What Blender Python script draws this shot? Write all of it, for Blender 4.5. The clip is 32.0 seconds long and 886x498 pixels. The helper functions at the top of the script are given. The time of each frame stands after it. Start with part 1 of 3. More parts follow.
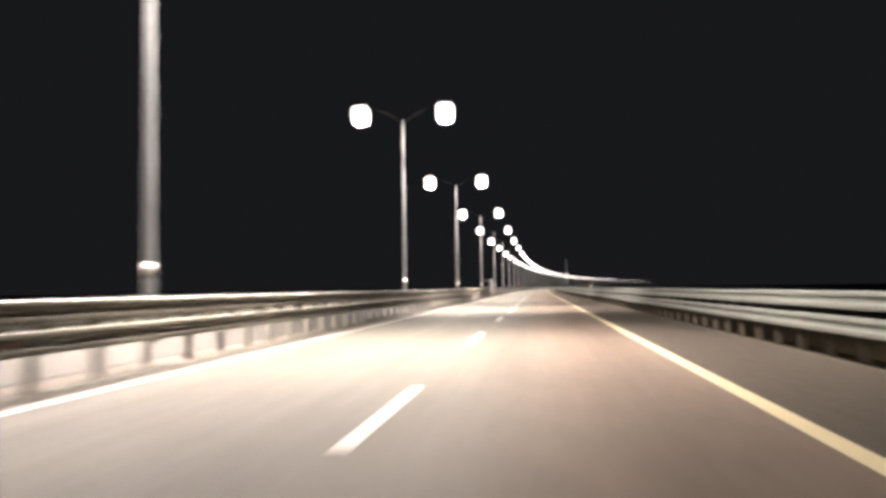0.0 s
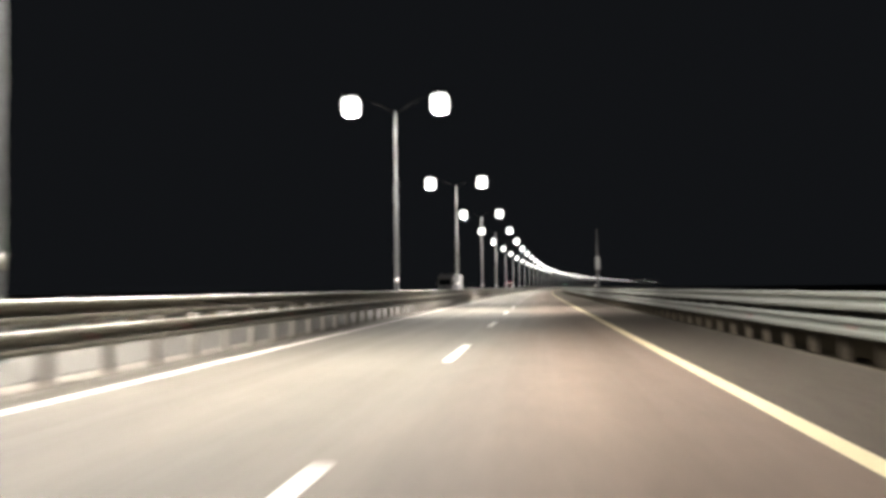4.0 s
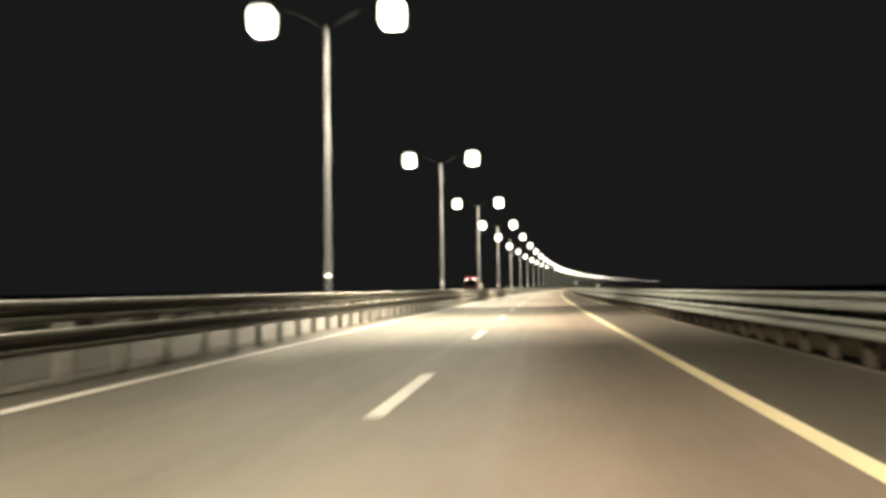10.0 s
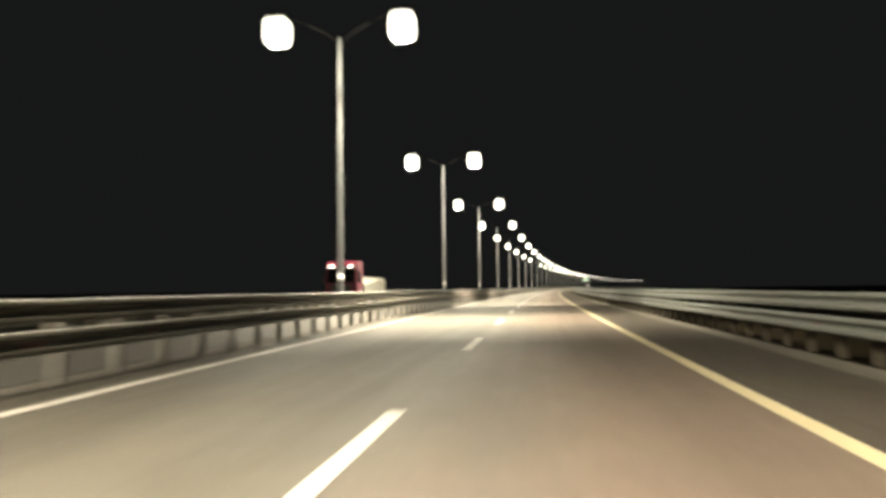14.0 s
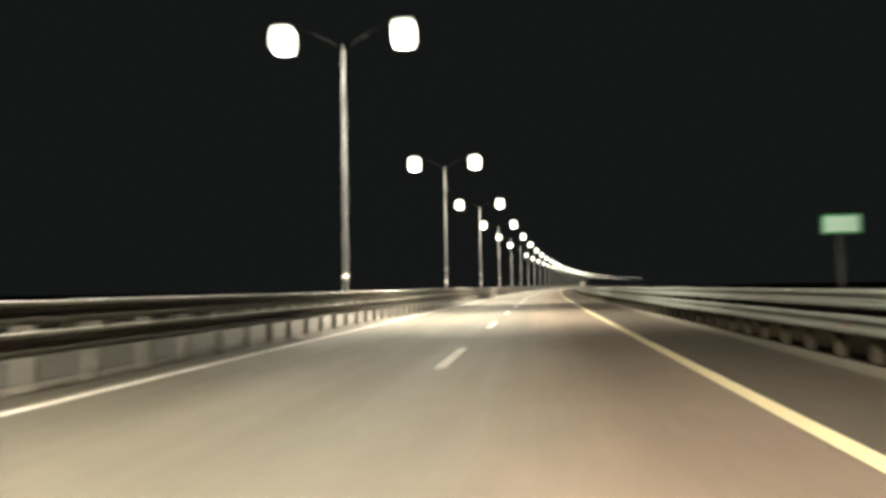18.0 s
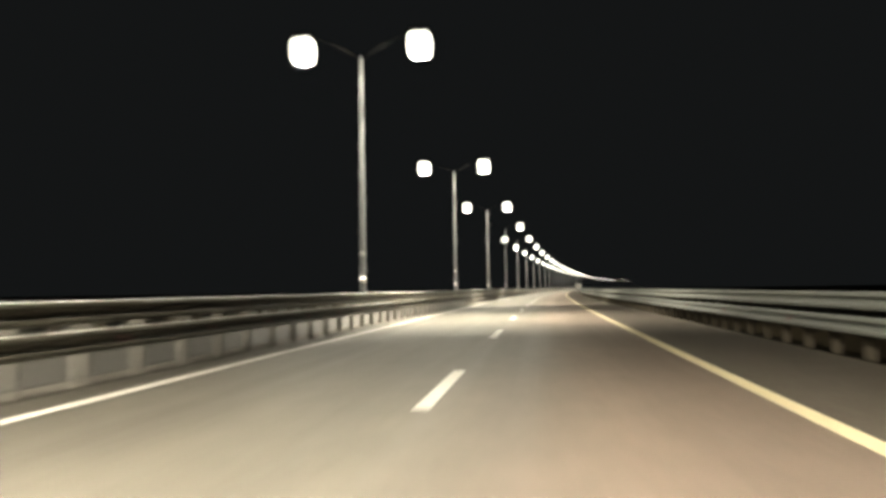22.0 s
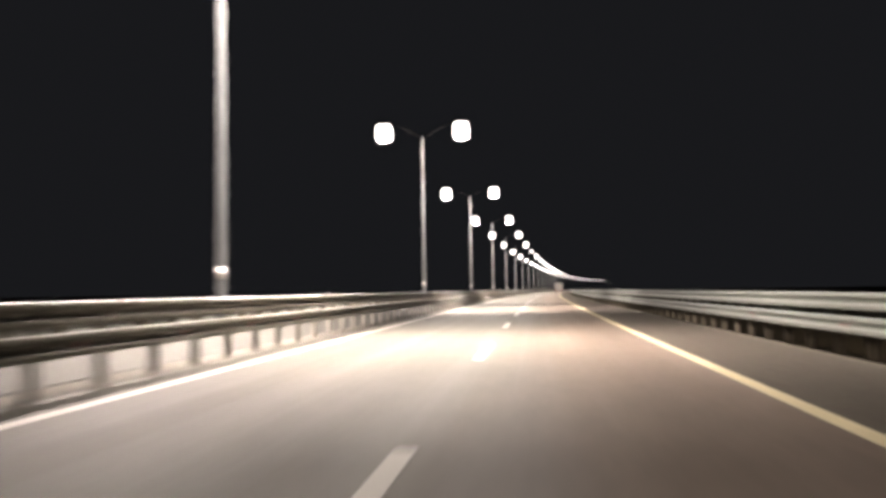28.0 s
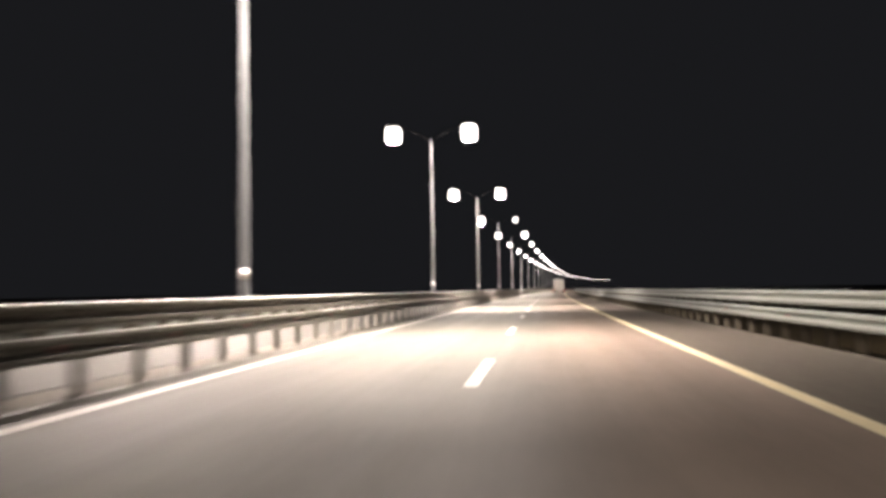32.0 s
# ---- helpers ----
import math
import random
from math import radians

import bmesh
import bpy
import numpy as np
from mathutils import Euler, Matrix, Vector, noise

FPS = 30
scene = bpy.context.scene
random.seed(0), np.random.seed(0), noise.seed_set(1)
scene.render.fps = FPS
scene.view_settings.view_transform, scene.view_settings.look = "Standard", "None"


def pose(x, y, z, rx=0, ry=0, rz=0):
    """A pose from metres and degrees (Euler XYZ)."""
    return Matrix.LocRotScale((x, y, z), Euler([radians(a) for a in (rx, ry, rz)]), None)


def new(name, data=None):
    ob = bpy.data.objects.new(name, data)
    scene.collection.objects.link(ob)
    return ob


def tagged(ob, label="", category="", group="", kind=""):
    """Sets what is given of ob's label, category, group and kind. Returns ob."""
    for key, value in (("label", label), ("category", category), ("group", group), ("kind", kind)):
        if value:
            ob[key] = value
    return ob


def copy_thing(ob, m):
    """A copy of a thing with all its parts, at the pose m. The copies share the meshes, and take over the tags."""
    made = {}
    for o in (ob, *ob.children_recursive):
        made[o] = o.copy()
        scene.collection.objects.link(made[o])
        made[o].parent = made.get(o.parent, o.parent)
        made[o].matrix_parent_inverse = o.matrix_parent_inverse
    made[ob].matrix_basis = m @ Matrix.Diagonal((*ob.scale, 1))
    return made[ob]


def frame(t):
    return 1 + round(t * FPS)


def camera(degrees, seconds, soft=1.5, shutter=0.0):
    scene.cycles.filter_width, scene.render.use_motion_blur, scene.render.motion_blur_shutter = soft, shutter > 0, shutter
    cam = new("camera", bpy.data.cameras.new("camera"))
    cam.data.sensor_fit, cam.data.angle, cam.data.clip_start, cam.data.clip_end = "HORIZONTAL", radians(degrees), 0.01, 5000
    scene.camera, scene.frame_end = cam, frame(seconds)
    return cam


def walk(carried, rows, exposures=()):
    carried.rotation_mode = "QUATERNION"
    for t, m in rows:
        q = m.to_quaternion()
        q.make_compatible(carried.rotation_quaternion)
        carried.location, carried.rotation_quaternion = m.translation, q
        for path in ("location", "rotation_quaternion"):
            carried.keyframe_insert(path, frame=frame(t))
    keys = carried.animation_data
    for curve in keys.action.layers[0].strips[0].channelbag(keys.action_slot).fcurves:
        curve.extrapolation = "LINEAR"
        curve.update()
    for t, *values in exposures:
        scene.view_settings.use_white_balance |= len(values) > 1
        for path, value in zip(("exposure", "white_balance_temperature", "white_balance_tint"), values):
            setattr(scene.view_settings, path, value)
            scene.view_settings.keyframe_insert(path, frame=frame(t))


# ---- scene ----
# A straight-ish motorway at night: two carriageways, a narrow paved median with twin-arm lamps, steel barriers.
# Places are given as s (metres along the road), lat (metres to the right of the driven line) and z.
KNOT = 89.78
KAPPA = [0.3, 0.3, -0.1, 0.56, 1.67, 2.11, 1.55, 2.05, 2.09, 2.19, 1.56, 1.69,
         1.78, 0.86, 0.77, 1.07, 1.58, 2.09, 2.38, 2.46, 2.58, 2.66, 2.66, 2.66]
STEP = 2.0
SS = np.arange(-112.0, 1955.0, STEP)
_kap = np.interp(SS, -112.2 + KNOT * np.arange(24), np.array(KAPPA) * 1e-4)


def _run(v):
    out = np.concatenate([[0.0], np.cumsum(0.5 * (v[1:] + v[:-1]) * STEP)])
    return out - np.interp(0.0, SS, out)


TH = _run(_kap)
RX, RY = _run(np.sin(TH)), _run(np.cos(TH))


def heading(s):
    return float(np.interp(s, SS, TH))


def at(s, lat, z=0.0):
    th = heading(s)
    return Vector((float(np.interp(s, SS, RX)) + lat * math.cos(th), float(np.interp(s, SS, RY)) - lat * math.sin(th), z))


def place(s, lat, z=0.0, turn=0.0):
    """Pose whose y axis runs along the road (turn in degrees about z)."""
    return Matrix.Translation(at(s, lat, z)) @ Matrix.Rotation(-heading(s) + radians(turn), 4, "Z")


# where the lamps stand along the road: an even pitch with small offsets
OFF = {0: 5.42, 1: 2.90, 4: -0.18, 5: -0.15, 9: 0.25, 12: -0.28, 14: -0.19, 18: 0.33, 19: 0.45, 21: 0.27, 22: -0.19, 23: -0.29, 25: -0.27}


def lamp_s(i):
    return -24.7 if i == -1 else -55.0 if i == -2 else 33.67 * i + OFF.get(i, 0.05)


# ---- camera ----
cam = camera(57.0, 32.0, soft=3.8, shutter=0.6)
EYE = 1.217
# seconds, s, lat, turn from the road's heading, pitch, roll
PATH = [
    (0.0, -9.91, 0.16, 6.62, 2.77, 0.80),
    (0.5, 2.65, 0.18, 6.65, 2.84, 0.69),
    (1.0, 15.23, 0.16, 6.61, 2.83, 0.61),
    (1.5, 27.82, 0.18, 6.62, 2.81, 0.71),
    (2.0, 40.41, 0.14, 6.58, 2.83, 0.70),
    (2.5, 52.97, 0.16, 6.69, 3.03, 0.76),
    (3.0, 65.49, 0.13, 6.57, 2.78, 0.71),
    (3.5, 77.97, 0.14, 6.56, 2.78, 0.72),
    (5.5, 127.74, 0.18, 6.50, 2.77, 0.65),
    (6.0, 140.18, 0.13, 6.43, 2.79, 0.62),
    (6.5, 152.63, 0.16, 6.40, 2.75, 0.63),
    (7.0, 165.11, 0.15, 6.44, 2.75, 0.69),
    (7.5, 177.62, 0.16, 6.36, 2.80, 0.67),
    (8.0, 190.13, 0.16, 6.38, 2.77, 0.55),
    (8.5, 202.65, 0.19, 6.47, 2.76, 0.65),
    (9.0, 215.17, 0.19, 6.35, 2.72, 0.70),
    (9.5, 227.67, 0.23, 6.44, 2.80, 0.73),
    (10.0, 240.18, 0.23, 6.60, 2.80, 0.73),
    (10.5, 252.71, 0.21, 6.58, 2.75, 0.69),
    (11.0, 265.22, 0.19, 6.72, 2.83, 0.61),
    (11.5, 277.71, 0.16, 6.63, 2.82, 0.60),
    (12.0, 290.17, 0.13, 6.56, 2.77, 0.51),
    (12.5, 302.59, 0.08, 6.63, 2.81, 0.64),
    (13.0, 315.01, 0.02, 6.58, 2.78, 0.67),
    (13.5, 327.37, 0.04, 6.38, 2.68, 0.72),
    (14.0, 339.74, 0.05, 6.43, 2.80, 0.64),
    (14.5, 352.11, 0.08, 6.48, 2.74, 0.84),
    (15.0, 364.51, 0.15, 6.56, 2.70, 0.87),
    (15.5, 376.96, 0.17, 6.53, 2.60, 0.88),
    (17.5, 426.95, 0.20, 6.66, 2.78, 1.16),
    (18.0, 439.44, 0.15, 6.54, 2.72, 0.96),
    (18.5, 451.92, 0.18, 6.47, 2.68, 0.78),
    (19.0, 464.37, 0.15, 6.54, 2.80, 0.61),
    (19.5, 476.83, 0.20, 6.54, 2.79, 0.76),
    (20.0, 489.30, 0.16, 6.64, 2.76, 0.84),
    (20.5, 501.79, 0.09, 6.70, 2.88, 0.79),
    (21.0, 514.32, 0.02, 6.77, 2.77, 0.82),
    (21.5, 526.86, -0.06, 6.83, 2.83, 0.79),
    (22.0, 539.41, -0.12, 6.75, 2.86, 0.81),
    (22.5, 551.96, -0.24, 6.73, 2.82, 0.73),
    (23.0, 564.51, -0.31, 6.31, 2.83, 0.68),
    (23.5, 577.04, -0.28, 6.33, 2.87, 0.81),
    (24.0, 589.57, -0.31, 6.59, 2.85, 0.94),
    (24.5, 602.07, -0.41, 6.56, 2.94, 0.82),
    (25.0, 614.57, -0.47, 6.62, 2.83, 0.77),
    (25.5, 627.05, -0.51, 6.68, 2.93, 0.79),
    (27.5, 676.92, -0.33, 6.41, 2.85, 0.77),
    (28.0, 689.40, -0.35, 6.29, 2.92, 0.75),
    (28.5, 701.89, -0.25, 6.43, 2.93, 0.85),
    (29.0, 714.39, -0.17, 6.46, 2.78, 1.00),
    (29.5, 726.88, -0.14, 6.64, 2.95, 0.97),
    (30.0, 739.37, -0.18, 6.69, 2.88, 0.77),
    (30.5, 751.88, -0.24, 6.83, 2.91, 0.79),
    (31.0, 764.40, -0.26, 6.88, 2.84, 0.86),
    (31.5, 776.89, -0.38, 6.85, 2.82, 0.83),
    (32.0, 789.40, -0.45, 6.76, 2.90, 0.92),
]
rows = []
for t, s, lat, yaw, pitch, roll in PATH:
    p = at(s, lat, EYE)
    rows.append((t, pose(p.x, p.y, p.z, 90 + pitch, roll, -math.degrees(heading(s)) + yaw)))


def tone(t):
    """The camera's own exposure and white balance, which swing as it passes from lamp to lamp: seconds, stops, kelvin, tint."""
    s = float(np.interp(t, [r[0] for r in PATH], [r[1] for r in PATH]))
    i = max(k for k in range(-2, 40) if lamp_s(k) <= s)
    a = 2 * math.pi * (s - lamp_s(i)) / (lamp_s(i + 1) - lamp_s(i))
    wave = np.array([1, math.cos(a), math.sin(a), math.cos(2 * a), math.sin(2 * a)])
    stops = float(wave @ np.array([2.446, -0.204, 0.451, 0.012, 0.074]))
    mired = float(wave @ np.array([138.48, -2.76, -13.5, -1.17, -6.03]))
    tint = float(wave @ np.array([11.16, -7.13, 0.62, 0.54, -1.99]))
    return t, stops, 1e6 / mired, tint


TONE = [tone(0.2 * k) for k in range(161)]
walk(cam, rows, exposures=TONE)

# ---- world and light ----
LAMP_W, SIDE_W, LAMP_SPREAD = 800.0, 310.0, 124.0
LAMP_COLOR = (1.0, 0.962, 0.9)
world = bpy.data.worlds.new("night")
scene.world = world
world.use_nodes = True
world.node_tree.nodes["Background"].inputs[0].default_value = (0.72, 0.83, 1.0, 1)
world.node_tree.nodes["Background"].inputs[1].default_value = 0.0018


# ---- materials ----
def mat(name, base, rough=0.6, metal=0.0, vary=0.15, scale=6.0, bump=0.0, bump_scale=60.0, coat=0.0, stretch=(1, 1, 1), fleck=0.0, spec=0.5):
    """Principled surface with variation at two scales and a fine relief."""
    m = bpy.data.materials.new(name)
    m.use_nodes = True
    nt = m.node_tree
    b = nt.nodes["Principled BSDF"]
    b.inputs["Roughness"].default_value, b.inputs["Metallic"].default_value = rough, metal
    b.inputs["Coat Weight"].default_value, b.inputs["Specular IOR Level"].default_value = coat, spec
    tc = nt.nodes.new("ShaderNodeTexCoord")
    mp = nt.nodes.new("ShaderNodeMapping")
    mp.inputs["Scale"].default_value = stretch
    nt.links.new(tc.outputs["Object"], mp.inputs[0])
    big, small = nt.nodes.new("ShaderNodeTexNoise"), nt.nodes.new("ShaderNodeTexNoise")
    big.inputs["Scale"].default_value, big.inputs["Detail"].default_value = scale * 0.12, 4
    small.inputs["Scale"].default_value, small.inputs["Detail"].default_value = scale * 2.5, 5
    nt.links.new(mp.outputs[0], big.inputs["Vector"])
    nt.links.new(mp.outputs[0], small.inputs["Vector"])
    add = nt.nodes.new("ShaderNodeMath")
    add.operation = "ADD"
    nt.links.new(big.outputs["Fac"], add.inputs[0])
    nt.links.new(small.outputs["Fac"], add.inputs[1])
    rng = nt.nodes.new("ShaderNodeMapRange")
    rng.inputs["From Min"].default_value, rng.inputs["From Max"].default_value = 0.6, 1.4
    rng.inputs["To Min"].default_value, rng.inputs["To Max"].default_value = 1 - vary, 1 + vary
    nt.links.new(add.outputs[0], rng.inputs["Value"])
    mul = nt.nodes.new("ShaderNodeMix")
    mul.data_type, mul.blend_type = "RGBA", "MULTIPLY"
    mul.inputs["Factor"].default_value = 1
    mul.inputs["A"].default_value = (*base, 1)
    nt.links.new(rng.outputs[0], mul.inputs["B"])
    out = mul.outputs["Result"]
    if fleck:
        vor = nt.nodes.new("ShaderNodeTexVoronoi")
        vor.inputs["Scale"].default_value = 70
        nt.links.new(tc.outputs["Object"], vor.inputs["Vector"])
        fm = nt.nodes.new("ShaderNodeMix")
        fm.data_type, fm.blend_type = "RGBA", "OVERLAY"
        fm.inputs["Factor"].default_value = fleck
        nt.links.new(out, fm.inputs["A"])
        nt.links.new(vor.outputs["Color"], fm.inputs["B"])
        out = fm.outputs["Result"]
    nt.links.new(out, b.inputs["Base Color"])
    rr = nt.nodes.new("ShaderNodeMapRange")
    rr.inputs["To Min"].default_value, rr.inputs["To Max"].default_value = max(rough - 0.1, 0.05), min(rough + 0.1, 1)
    nt.links.new(big.outputs["Fac"], rr.inputs["Value"])
    nt.links.new(rr.outputs[0], b.inputs["Roughness"])
    if bump:
        fine = nt.nodes.new("ShaderNodeTexNoise")
        fine.inputs["Scale"].default_value, fine.inputs["Detail"].default_value = bump_scale, 3
        nt.links.new(tc.outputs["Object"], fine.inputs["Vector"])
        bn = nt.nodes.new("ShaderNodeBump")
        bn.inputs["Strength"].default_value, bn.inputs["Distance"].default_value = bump, 0.01
        nt.links.new(fine.outputs["Fac"], bn.inputs["Height"])
        nt.links.new(bn.outputs[0], b.inputs["Normal"])
    return m


def asphalt(name, grey, headlit, rough, spec):
    """Asphalt charted by lat and s: greyer fast lane, headlight glow painted into a ruddier driven lane, darker median
    edge, wheel tracks, long streaks, patches and grit.
    """
    m = bpy.data.materials.new(name)
    m.use_nodes = True
    nt = m.node_tree
    b = nt.nodes["Principled BSDF"]
    b.inputs["Specular IOR Level"].default_value = spec

    def node(kind, **values):
        n = nt.nodes.new("ShaderNode" + kind)
        for key, value in values.items():
            n.inputs[key.replace("_", " ")].default_value = value
        return n

    def calc(op, x, y):
        n = nt.nodes.new("ShaderNodeMath")
        n.operation = op
        for i, v in enumerate((x, y)):
            if isinstance(v, (int, float)):
                n.inputs[i].default_value = v
            else:
                nt.links.new(v, n.inputs[i])
        return n.outputs[0]

    tc = nt.nodes.new("ShaderNodeTexCoord")

    def noise_at(su, sv, detail):
        mp = node("Mapping", Scale=(su, sv, 1))
        nt.links.new(tc.outputs["UV"], mp.inputs[0])
        n = node("TexNoise", Scale=1.0, Detail=detail)
        nt.links.new(mp.outputs[0], n.inputs["Vector"])
        return n.outputs["Fac"]

    def spread(v, amount):
        """1 - amount to 1 + amount over the middle of a noise."""
        n = node("MapRange", From_Min=0.3, From_Max=0.7, To_Min=1 - amount, To_Max=1 + amount)
        nt.links.new(v, n.inputs["Value"])
        return n.outputs[0]

    streak, patch, blotch, grit = noise_at(2.2, 0.035, 4), noise_at(0.5, 0.14, 3), noise_at(2.4, 1.1, 3), noise_at(9, 3, 2)
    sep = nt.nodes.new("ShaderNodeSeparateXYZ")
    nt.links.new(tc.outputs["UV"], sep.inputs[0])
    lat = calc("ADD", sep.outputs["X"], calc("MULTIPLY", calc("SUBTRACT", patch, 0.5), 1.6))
    # own headlights' warm light on the driven lane, blended in as colour
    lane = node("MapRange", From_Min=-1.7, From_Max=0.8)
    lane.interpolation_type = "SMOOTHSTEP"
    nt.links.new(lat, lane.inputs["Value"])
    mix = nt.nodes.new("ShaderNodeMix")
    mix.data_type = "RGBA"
    mix.inputs["A"].default_value, mix.inputs["B"].default_value = (*grey, 1), (*headlit, 1)
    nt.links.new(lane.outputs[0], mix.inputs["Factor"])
    # darker towards the median edge
    edge_tone = node("MapRange", From_Min=-5.6, From_Max=-3.0, To_Min=0.7, To_Max=1.0)
    edge_tone.interpolation_type = "SMOOTHSTEP"
    nt.links.new(lat, edge_tone.inputs["Value"])
    track = calc("ADD", 1.0, calc("MULTIPLY", calc("COSINE", calc("MULTIPLY", calc("ADD", sep.outputs["X"], 0.4), 3.49), 0), -0.05))
    tone = calc("MULTIPLY", calc("MULTIPLY", spread(streak, 0.08), spread(patch, 0.1)), calc("MULTIPLY", calc("MULTIPLY", spread(blotch, 0.07), spread(grit, 0.06)), calc("MULTIPLY", track, edge_tone.outputs[0])))
    mul = nt.nodes.new("ShaderNodeMix")
    mul.data_type, mul.blend_type = "RGBA", "MULTIPLY"
    mul.inputs["Factor"].default_value = 1
    nt.links.new(mix.outputs["Result"], mul.inputs["A"])
    nt.links.new(tone, mul.inputs["B"])
    nt.links.new(mul.outputs["Result"], b.inputs["Base Color"])
    nt.links.new(calc("MULTIPLY", spread(streak, 0.1), rough), b.inputs["Roughness"])
    bn = node("Bump", Strength=0.08, Distance=0.01)
    nt.links.new(blotch, bn.inputs["Height"])
    nt.links.new(bn.outputs[0], b.inputs["Normal"])
    return m


def glow(name, color, strength):
    m = bpy.data.materials.new(name)
    m.use_nodes = True
    b = m.node_tree.nodes["Principled BSDF"]
    b.inputs["Base Color"].default_value = (*color, 1)
    b.inputs["Emission Color"].default_value = (*color, 1)
    b.inputs["Emission Strength"].default_value = strength
    m.cycles.emission_sampling = "AUTO" if strength < 2 else "NONE"
    return m


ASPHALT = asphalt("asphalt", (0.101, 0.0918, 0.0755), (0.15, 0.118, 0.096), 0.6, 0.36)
ASPHALT_SHOULDER = mat("asphalt_shoulder", (0.078, 0.067, 0.056), 0.65, spec=0.2, vary=0.25, scale=2.5, bump=0.5, bump_scale=80, stretch=(1, 0.2, 1), fleck=0.12)
PLINTH = mat("pale_concrete", (0.062, 0.058, 0.052), 0.85, vary=0.18, scale=3, bump=0.3, bump_scale=30)
DIRT = mat("dark_dirt", (0.022, 0.018, 0.012), 0.95, vary=0.35, scale=3, bump=0.6, bump_scale=25, spec=0.02)
BANK = mat("grey_dirt_bank", (0.1, 0.09, 0.078), 0.95, vary=0.3, scale=3, bump=0.6, bump_scale=25, spec=0.2)
DUST = mat("dusty_gutter", (0.16, 0.146, 0.12), 0.95, vary=0.3, scale=3, bump=0.4, bump_scale=50, stretch=(1, 0.2, 1))
PAINT_W = mat("white_road_paint", (0.43, 0.412, 0.375), 0.6, vary=0.12, scale=9, bump=0.3, bump_scale=120)
PAINT_DASH = mat("white_lane_paint", (0.575, 0.56, 0.517), 0.6, vary=0.14, scale=9, bump=0.3, bump_scale=120)
PAINT_Y = mat("yellow_road_paint", (0.62, 0.545, 0.355), 0.6, vary=0.12, scale=9, bump=0.3, bump_scale=120)
STEEL = mat("galvanised_steel", (0.2, 0.212, 0.195), 0.52, metal=0.5, vary=0.2, scale=5, bump=0.15, bump_scale=25, stretch=(1, 0.35, 1))
# median rail: grime plus the shade on its faces, both in the base colour
MEDIAN_STEEL = mat("grimy_shaded_steel", (0.09, 0.084, 0.068), 0.55, metal=0.3, vary=0.3, scale=5, bump=0.15, bump_scale=25, stretch=(1, 0.35, 1))
# pale colour carries the lamp light caught by the median rail's upper lip
LIP_STEEL = mat("bright_steel_edge", (0.62, 0.62, 0.59), 0.55, metal=0.15, vary=0.2, scale=5)
POST_STEEL = mat("dull_post_steel", (0.2, 0.187, 0.165), 0.65, metal=0.1, vary=0.25, scale=8)
DARK_POST = mat("weathered_post_steel", (0.1, 0.085, 0.066), 0.8, metal=0.1, vary=0.3, scale=8, spec=0.2)
MAST_STEEL = mat("dull_mast_steel", (0.11, 0.11, 0.114), 0.6, metal=0.2, vary=0.15, scale=5)
POLE_STEEL = mat("pole_steel", (0.158, 0.166, 0.172), 0.5, metal=0.35, vary=0.14, scale=5, bump=0.08)
ARM_PAINT = mat("dark_arm_paint", (0.008, 0.008, 0.008), 0.9, vary=0.15, spec=0.05)
DARK = mat("dark_plastic", (0.03, 0.03, 0.032), 0.5, vary=0.2)
EARTH = mat("dark_ground", (0.022, 0.017, 0.010), 0.95, vary=0.45, scale=0.8, bump=0.8, bump_scale=4, spec=0.02)
REFLECT_W = mat("white_reflective_sheet", (0.9, 0.9, 0.88), 0.4, vary=0.04, coat=0.4)
BAND = mat("bright_reflective_band", (0.6, 0.58, 0.57), 0.42, metal=0.5, vary=0.05)
REFLECT_R = mat("red_reflective_sheet", (0.23, 0.075, 0.08), 0.5, vary=0.2)
SIGN_MINT = mat("mint_sign_sheet", (0.6, 0.95, 0.8), 0.4, vary=0.05, coat=0.3)
SIGN_TEXT = mat("pale_sign_writing", (0.78, 0.96, 0.88), 0.4, vary=0.04)
SIGN_GREEN = mat("green_sign_sheet", (0.02, 0.26, 0.11), 0.4, vary=0.06, coat=0.3)
CABINET = mat("grey_cabinet_paint", (0.36, 0.37, 0.36), 0.5, vary=0.1, scale=4)
LORRY_WHITE = mat("white_lorry_paint", (0.112, 0.117, 0.123), 0.4, vary=0.1, scale=1.2, coat=0.2)
LORRY_RED = mat("red_cab_paint", (0.085, 0.007, 0.02), 0.3, vary=0.12, scale=1.5, coat=0.5)
LORRY_PALE = mat("pale_lorry_paint", (0.48, 0.46, 0.43), 0.5, vary=0.1, scale=1.2)
TARP = mat("pale_tarpaulin", (0.2, 0.196, 0.17), 0.7, vary=0.15, scale=2, bump=0.3, bump_scale=6)
GLASS_DARK = mat("dark_windscreen", (0.012, 0.014, 0.016), 0.08, vary=0.05, coat=0.6)
RUBBER = mat("tyre_rubber", (0.025, 0.025, 0.025), 0.85, vary=0.2)
RIM = mat("wheel_steel", (0.45, 0.45, 0.45), 0.45, metal=0.7, vary=0.15)
LAMP_GLOW = glow("lamp_bowl_glow", (0.97, 1.0, 0.97), 0.75)
LAMP_GLOW_FAR = glow("distant_bowl_glow", (0.97, 1.0, 0.97), 1.2)
TAIL_RED = glow("tail_lamp", (1.0, 0.3, 0.24), 0.6)
HEAD_WHITE = glow("head_lamp", (1.0, 0.95, 0.85), 3.0)


# ---- mesh helpers ----
def mesh_of(bm, name, material, smooth=False):
    me = bpy.data.meshes.new(name)
    bm.normal_update()
    bm.to_mesh(me)
    bm.free()
    me.materials.append(material)
    if smooth:
        for f in me.polygons:
            f.use_smooth = True
    return me


